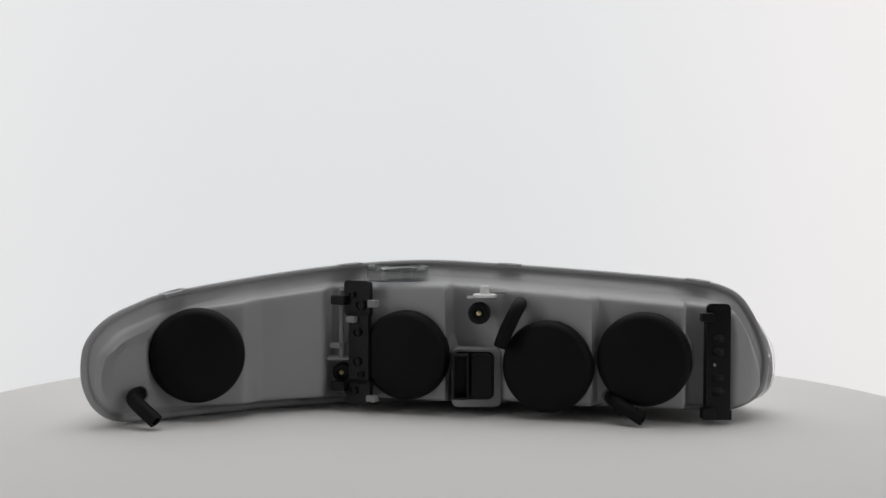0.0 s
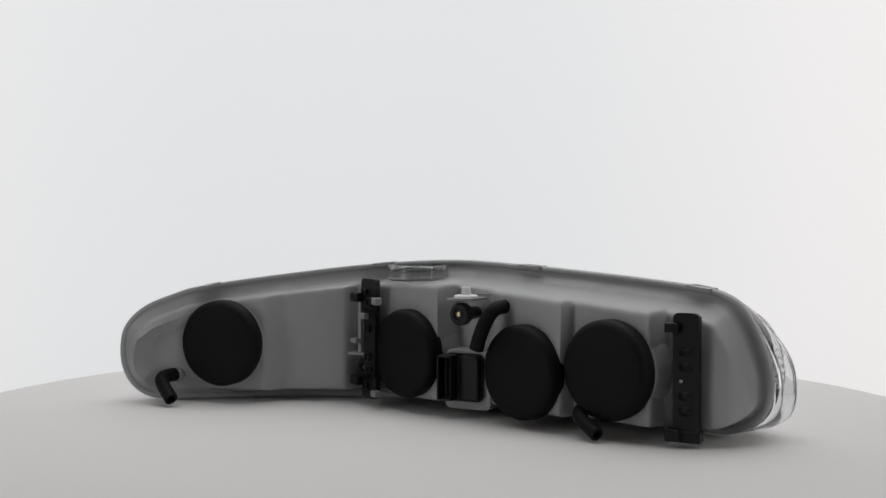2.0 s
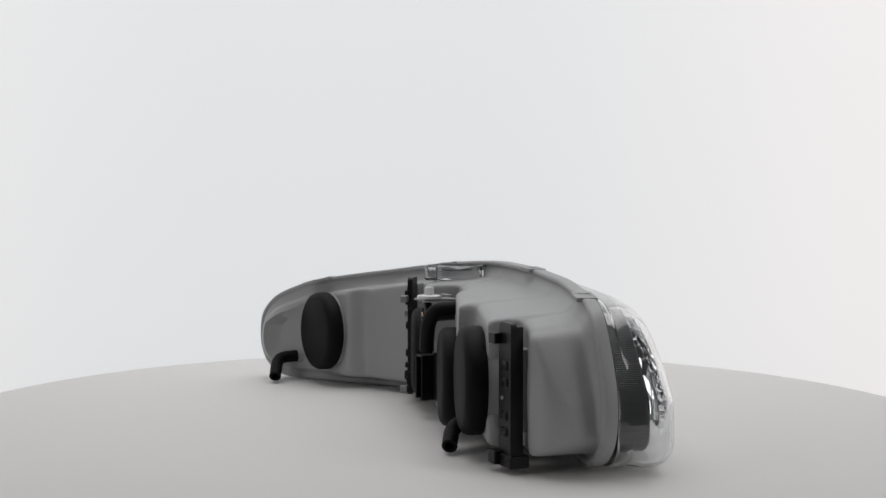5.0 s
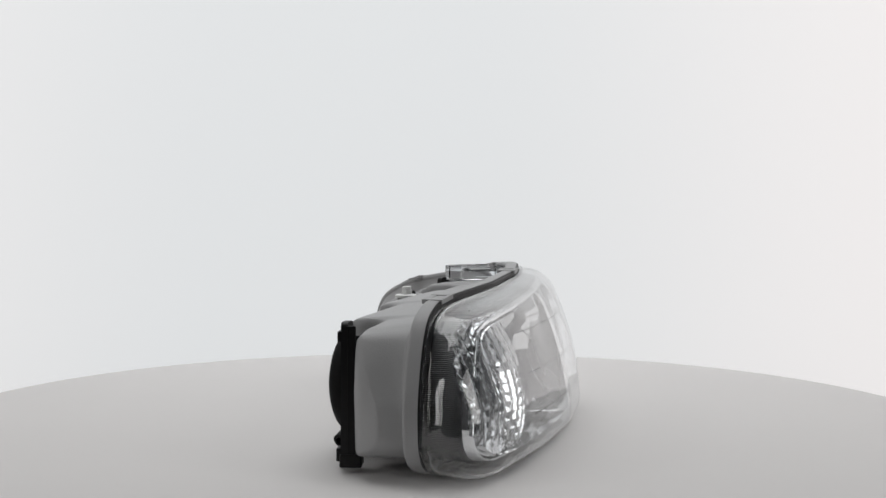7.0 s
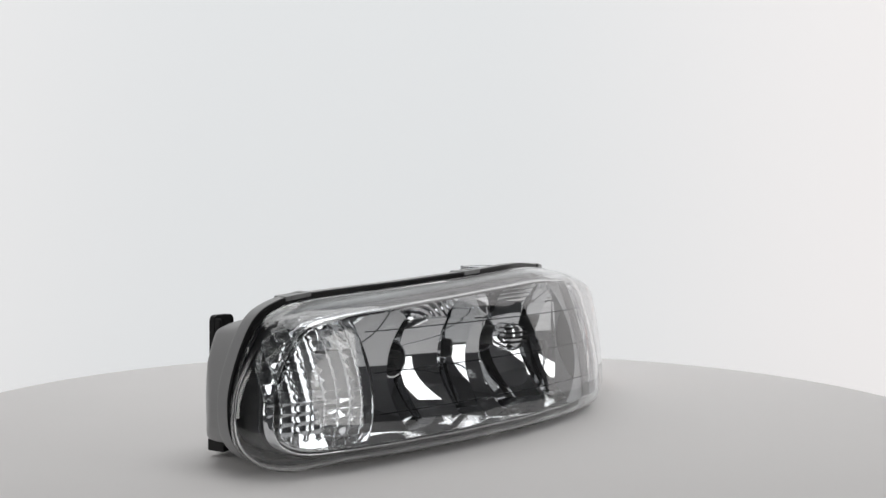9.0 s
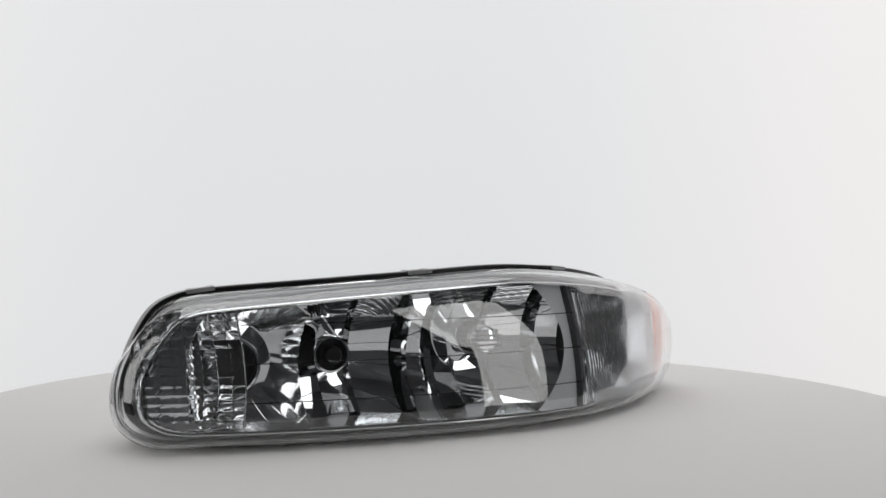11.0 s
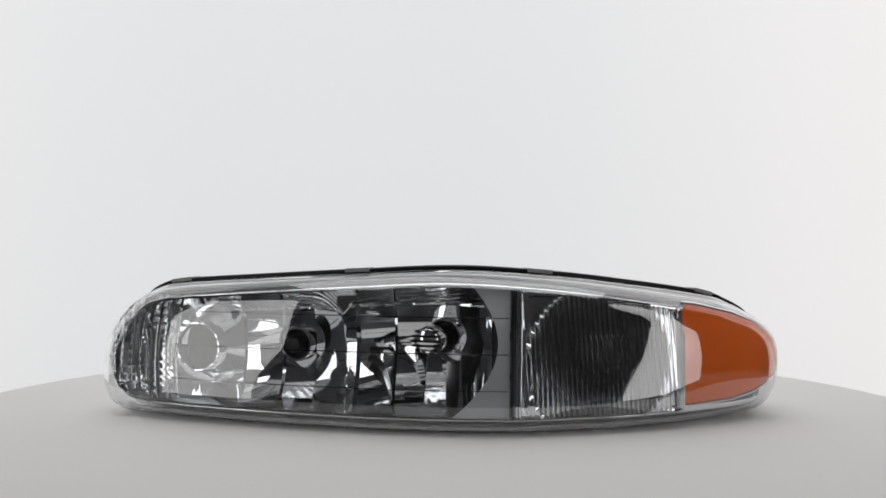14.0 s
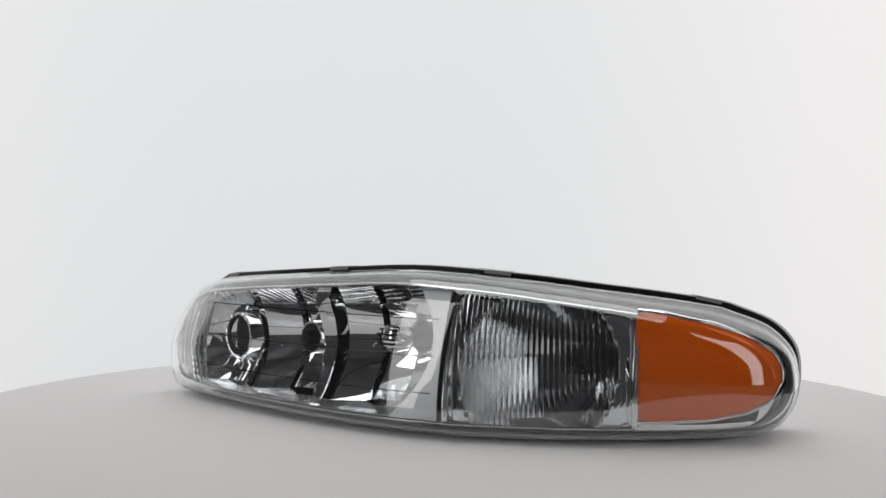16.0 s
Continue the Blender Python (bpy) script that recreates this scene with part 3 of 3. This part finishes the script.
def signal_lens(lamp):
    x1 = 0.3105

    def corner(x, r):
        d = max(0.0, min(1.0, (x - (x1 - r)) / r))
        return r * (1 - math.sqrt(1 - d * d)) * 0.93

    def top(x):
        return 0.1150 - 0.08 * (x - 0.2325) - corner(x, 0.042)

    def low(x):
        return 0.0205 + corner(x, 0.034)

    def front(x, z):
        return face_y(x, z) - 0.0068 - 3.5 * (z - 0.066) ** 2

    def back(x, z):
        u, v = ((x - 0.2345) / 0.0098) % 1, (z / 0.0068) % 1
        pillow = 0.0018 * (1 - (2 * u - 1) ** 2) + 0.0015 * (1 - (2 * v - 1) ** 2) * (1 if int((x - 0.2345) / 0.0098) % 2 else 0.6)
        return front(x, z) - 0.0024 - pillow
    ob = part("signal_lens", sheet(bmesh.new(), 0.2345, x1, 112, 150, low, top, front, back), M_RIB, lamp, "clear faceted turn-signal inner lens")
    sharp(ob, 55)
    ob.visible_shadow = False


def lens_lines(lamp):
    for z in (0.1005, 0.0705, 0.0405):
        bm = bmesh.new()
        pts = []
        for k in range(60):
            x = 0.236 - 0.303 * k / 59
            pts.append((x, face_y(x, z) - 0.0026, z))
        tube(bm, pts, 0.00045, 6)
        part("lens_line", bm, M_LINE, lamp, "fine moulded line across the lens")


def cut_plate(bm, m, w, h, t, r=0.004):
    """A plate with rounded corners, w by h, centred, t thick, in the x-z plane."""
    ring = []
    for cx, cz, a0 in ((w / 2 - r, h / 2 - r, 0), (-w / 2 + r, h / 2 - r, 90), (-w / 2 + r, -h / 2 + r, 180), (w / 2 - r, -h / 2 + r, 270)):
        for k in range(5):
            a = radians(a0 + 22.5 * k)
            ring.append((cx + r * math.cos(a), cz + r * math.sin(a)))
    f = [bm.verts.new(m @ Vector((x, -t / 2, z))) for x, z in ring]
    b = [bm.verts.new(m @ Vector((x, t / 2, z))) for x, z in ring]
    bm.faces.new(f)
    bm.faces.new(b)
    n = len(f)
    for k in range(n):
        bm.faces.new((f[k], f[(k + 1) % n], b[(k + 1) % n], b[k]))


def knob(lamp, x, y, z, r):
    bm = bmesh.new()
    m = pose(x, y, z, 90, 0, -8)
    n = 60
    rings = []
    for h, rr in ((0.0, 0.86), (-0.0008, 1.0), (-0.007, 1.0), (-0.008, 0.7), (-0.030, 0.55)):
        rings.append([m @ Vector((r * rr * (1 + (0.05 if k % 3 == 0 and rr > 0.8 else 0)) * math.cos(2 * math.pi * k / n), r * rr * (1 + (0.05 if k % 3 == 0 and rr > 0.8 else 0)) * math.sin(2 * math.pi * k / n), h)) for k in range(n)])
    rings_mesh(bm, rings)
    lathe(bm, [(r * 0.86, 0), (r * 0.6, 0), (r * 0.55, -0.0015), (0, -0.0015)], m, 60)
    k = sharp(part("adjuster_knob", bm, M_BLACK, lamp, "black toothed aiming knob"), 30)
    bm = bmesh.new()
    lathe(bm, [(0.0021, -0.002), (0.0021, 0.0008), (0.0015, 0.0012), (0, 0.0012)], m, 16)
    sharp(part("pin", bm, M_BRASS, k, "small brass pin"))


def rear_fittings(lamp):
    # vent elbows
    for pts, r in (([(0.074, -0.004, 0.1050), (0.0732, -0.024, 0.1055), (0.0700, -0.0365, 0.1030), (0.0645, -0.0405, 0.0930), (0.0590, -0.0400, 0.0805), (0.0545, -0.0385, 0.0675)], 0.0066),
                   ([(0.156, -0.030, 0.0215), (0.157, -0.050, 0.0205), (0.163, -0.062, 0.0165), (0.180, -0.0725, 0.0072)], 0.0062),
                   ([(-0.270, -0.050, 0.027), (-0.272, -0.076, 0.0262), (-0.266, -0.0865, 0.0215), (-0.248, -0.0945, 0.0078)], 0.0066)):
        e = part("vent_elbow", tube(bmesh.new(), bend(pts, 7), r, 20, r * 0.62), M_RUBBER, lamp, "bent black rubber vent hose")
        sharp(e)
        bm = bmesh.new()
        a = Vector(pts[0])
        tube(bm, [a, a + (Vector(pts[1]) - a) * 0.45], r * 1.18, 20)
        sharp(part("spigot", bm, M_GREY, e, "grey moulded spigot"))
    # long bracket beside the outer cover: a channel with a back web, two cheeks and lugs
    bm = bmesh.new()
    cut_plate(bm, pose(0.2500, -0.0580, 0.0570, 0, 0, -4), 0.0215, 0.1050, 0.005, 0.0045)
    br = sharp(part("mounting_bracket", bm, M_BLACK, lamp, "upright black mounting bracket"))
    for x0, x1, y0, y1, z0, z1 in ((0.2580, 0.2605, -0.0595, -0.0505, 0.007, 0.107), (0.2395, 0.2420, -0.0595, -0.046, 0.010, 0.098), (0.2335, 0.2445, -0.066, -0.056, 0.0935, 0.1015), (0.2345, 0.2460, -0.0665, -0.054, 0.0055, 0.0155), (0.2440, 0.2620, -0.062, -0.046, 0.0045, 0.014)):
        bm = bmesh.new()
        box(bm, x0, x1, y0, y1, z0, z1)
        edge_soften(part("flange" if z1 - z0 > 0.05 else "lug", bm, M_BLACK, br))
    for z in (0.030, 0.042, 0.066, 0.078):
        bm = bmesh.new()
        cut_plate(bm, pose(0.2500, -0.0608, z, 0, 0, -4), 0.011, 0.007, 0.0012, 0.0025)
        part("rib", bm, M_BLACK, br)
    bm = bmesh.new()
    lathe(bm, [(0.0014, -0.001), (0.0014, 0.0008), (0, 0.0012)], pose(0.2463, -0.0603, 0.0543, 90, 0, 0), 14)
    part("rivet", bm, M_STEEL, br, "small bright rivet")
    bm = bmesh.new()
    box(bm, 0.243, 0.2575, -0.053, -0.030, 0.030, 0.090)
    edge_soften(part("bracket_foot", bm, M_GREY, br))
    # hinge bracket in the corner between wing and main body
    m = pose(-0.0795, 0.003, 0.067, 0, 0, -32)
    bm = bmesh.new()
    cut_plate(bm, m @ pose(0, 0, 0.042), 0.030, 0.034, 0.005, 0.004)
    cut_plate(bm, m @ pose(0.002, 0, -0.005), 0.023, 0.070, 0.005, 0.002)
    cut_plate(bm, m @ pose(0.001, 0, -0.047), 0.029, 0.024, 0.005, 0.005)
    hb = sharp(part("hinge_bracket", bm, M_BLACK, lamp, "black pivot bracket with bosses"))
    for u, v, r in ((0.006, 0.036, 0.0052), (-0.004, 0.046, 0.003), (0.002, 0.010, 0.0042), (0.002, -0.018, 0.0042), (-0.002, -0.046, 0.004), (0.006, -0.030, 0.003)):
        bm = bmesh.new()
        lathe(bm, [(r, 0), (r, 0.0055), (r * 0.8, 0.006), (r * 0.7, 0.0045), (0, 0.0045)], m @ pose(u, 0, v, 90), 24)
        sharp(part("boss", bm, M_BLACK, hb))
    for v in (0.040, -0.043):
        bm = bmesh.new()
        box(bm, -0.026, -0.010, -0.010, 0.001, v - 0.0045, v + 0.0045, m)
        edge_soften(part("lug", bm, M_BLACK, hb))
    for u, v, w, h in ((-0.004, 0.022, 0.010, 0.006), (0.021, 0.038, 0.009, 0.007), (0.020, -0.052, 0.010, 0.006), (-0.022, -0.004, 0.012, 0.005)):
        bm = bmesh.new()
        box(bm, u - w / 2, u + w / 2, -0.0085, -0.001, v - h / 2, v + h / 2, m)
        edge_soften(part("clip", bm, M_STEEL, hb, "small pale clip"))
    bm = bmesh.new()
    box(bm, -0.0985, -0.0945, 0.010, 0.016, 0.050, 0.117)
    edge_soften(part("lever", bm, M_STEEL, hb, "pale upright lever"))
    bm = bmesh.new()
    box(bm, -0.110, -0.088, 0.009, 0.024, 0.0485, 0.0515)
    edge_soften(part("lever_plate", bm, M_STEEL, hb))
    knob(lamp, 0.0347, -0.0335, 0.098, 0.0102)
    knob(lamp, -0.097, 0.0215, 0.0354, 0.0092)
    # aiming plug on its plate
    bm = bmesh.new()
    box(bm, 0.024, 0.049, -0.038, -0.004, 0.1105, 0.1125)
    pl = edge_soften(part("aiming_plate", bm, M_STEEL, lamp, "pale plate that carries the aiming plug"), 0.0006)
    bm = bmesh.new()
    lathe(bm, [(0.011, 0.1127), (0.011, 0.1150), (0.0095, 0.1158), (0.0045, 0.116), (0.0042, 0.1225), (0.0036, 0.1232), (0, 0.1232)], pose(0.0402, -0.030, 0), 28)
    sharp(part("aiming_plug", bm, M_WHITE, pl, "white nylon plug"))
    bm = bmesh.new()
    box(bm, 0.043, 0.060, -0.020, -0.016, 0.1155, 0.117)
    edge_soften(part("aiming_pointer", bm, M_STEEL, pl), 0.0004)
    # wiring socket in its moulded frame
    bm = bmesh.new()
    cut_plate(bm, pose(0.0335, 0.0010, 0.0350), 0.0470, 0.0560, 0.024, 0.006)
    fr = edge_soften(part("connector_frame", bm, M_GREY, lamp, "grey moulded frame round the wiring socket"), 0.0015, 3)
    bm = bmesh.new()
    cut_plate(bm, pose(0.0305, -0.0050, 0.0375), 0.0390, 0.0450, 0.018, 0.006)
    sharp(part("recess", bm, M_BLACK, fr, "black recess"))
    bm = bmesh.new()
    for x0, x1, z0, z1 in ((0.0105, 0.0125, 0.0170, 0.0590), (0.0240, 0.0255, 0.0170, 0.0590), (0.0125, 0.0240, 0.0570, 0.0590), (0.0125, 0.0240, 0.0170, 0.0190)):
        box(bm, x0, x1, -0.0310, -0.016, z0, z1)
    edge_soften(part("socket", bm, M_BLACK, fr, "hollow black wiring socket"), 0.0008)
    bm = bmesh.new()
    cut_plate(bm, pose(0.0375, -0.015, 0.0375), 0.0210, 0.0420, 0.010, 0.005)
    edge_soften(part("cover", bm, M_BLACK, fr), 0.002)
    # clear cap on top
    bm = bmesh.new()
    lathe(bm, [(0.0, 0.0), (0.0285, 0.0), (0.0295, 0.001), (0.0295, 0.0140), (0.0285, 0.0150), (0.0268, 0.0150), (0.0262, 0.0140), (0.0262, 0.0100), (0.0, 0.0094)], pose(-0.0425, 0.0325, 0.1245), 56)
    vc = sharp(part("vent_cap", bm, M_RIB, lamp, "round clear plastic cap"), 40)
    for a in (20, 140, 260):
        bm = bmesh.new()
        box(bm, -0.006, 0.006, -0.0302, -0.0287, 0.003, 0.0154, pose(-0.0425, 0.0325, 0.1245, 0, 0, a))
        edge_soften(part("prong", bm, M_RIB, vc, "clear clip"), 0.0005)
    bm = bmesh.new()
    box(bm, -0.018, 0.016, -0.010, 0.010, 0.0102, 0.0110, pose(-0.0425, 0.0325, 0.1245, 0, 0, 20))
    part("label", bm, M_STEEL, vc, "small pale label", smooth=False)
    # clips along the top flange
    up = half_outline(0.0, True)
    for x in (0.070, 0.248, -0.092, -0.248):
        y, z = RIM_Y(x), up(x)
        slope = math.degrees(math.atan2(up(x + 0.01) - up(x - 0.01), 0.02))
        turn = math.degrees(math.atan2(RIM_Y(x + 0.01) - RIM_Y(x - 0.01), 0.02))
        bm = bmesh.new()
        m = pose(x, y, z, 0, -slope, turn)
        box(bm, -0.012, -0.007, -0.011, 0.005, -0.003, 0.0006, m)
        box(bm, 0.006, 0.011, -0.011, 0.005, -0.003, 0.0006, m)
        box(bm, -0.007, 0.006, -0.011, -0.006, -0.003, 0.0003, m)
        box(bm, -0.007, 0.006, 0.002, 0.005, -0.003, 0.0006, m)
        edge_soften(part("flange_clip", bm, M_GREY, lamp, "moulded clip on the flange"), 0.0005)


def headlamp():
    lamp = new("headlamp")
    housing(lamp)
    lens(lamp)
    for c in ((-0.2215, -0.0575, 0.060, 0.0430, 0.0185, 6), (-0.0368, -0.0150, 0.0559, 0.0425, 0.0185, -20), (0.0952, -0.0440, 0.0492, 0.0425, 0.0185, -20), (0.1805, -0.0650, 0.0588, 0.0425, 0.0185, -18)):
        cap(lamp, *c)
    bezel(lamp)
    flange_strip(lamp)
    reflector(lamp)
    corner_lamp(lamp)
    amber_marker(lamp)
    signal_lens(lamp)
    lens_lines(lamp)
    rear_fittings(lamp)
    return tagged(lamp, "grey car headlamp assembly with clear lens and amber side marker", "headlamp")


setting()
table = turntable()
lamp = headlamp()


def motions():
    for thing in (table, lamp):
        walk(thing, [(k * 0.5, pose(0, 0, 0, 0, 0, TURN * k * 0.5)) for k in range(33)])


motions()
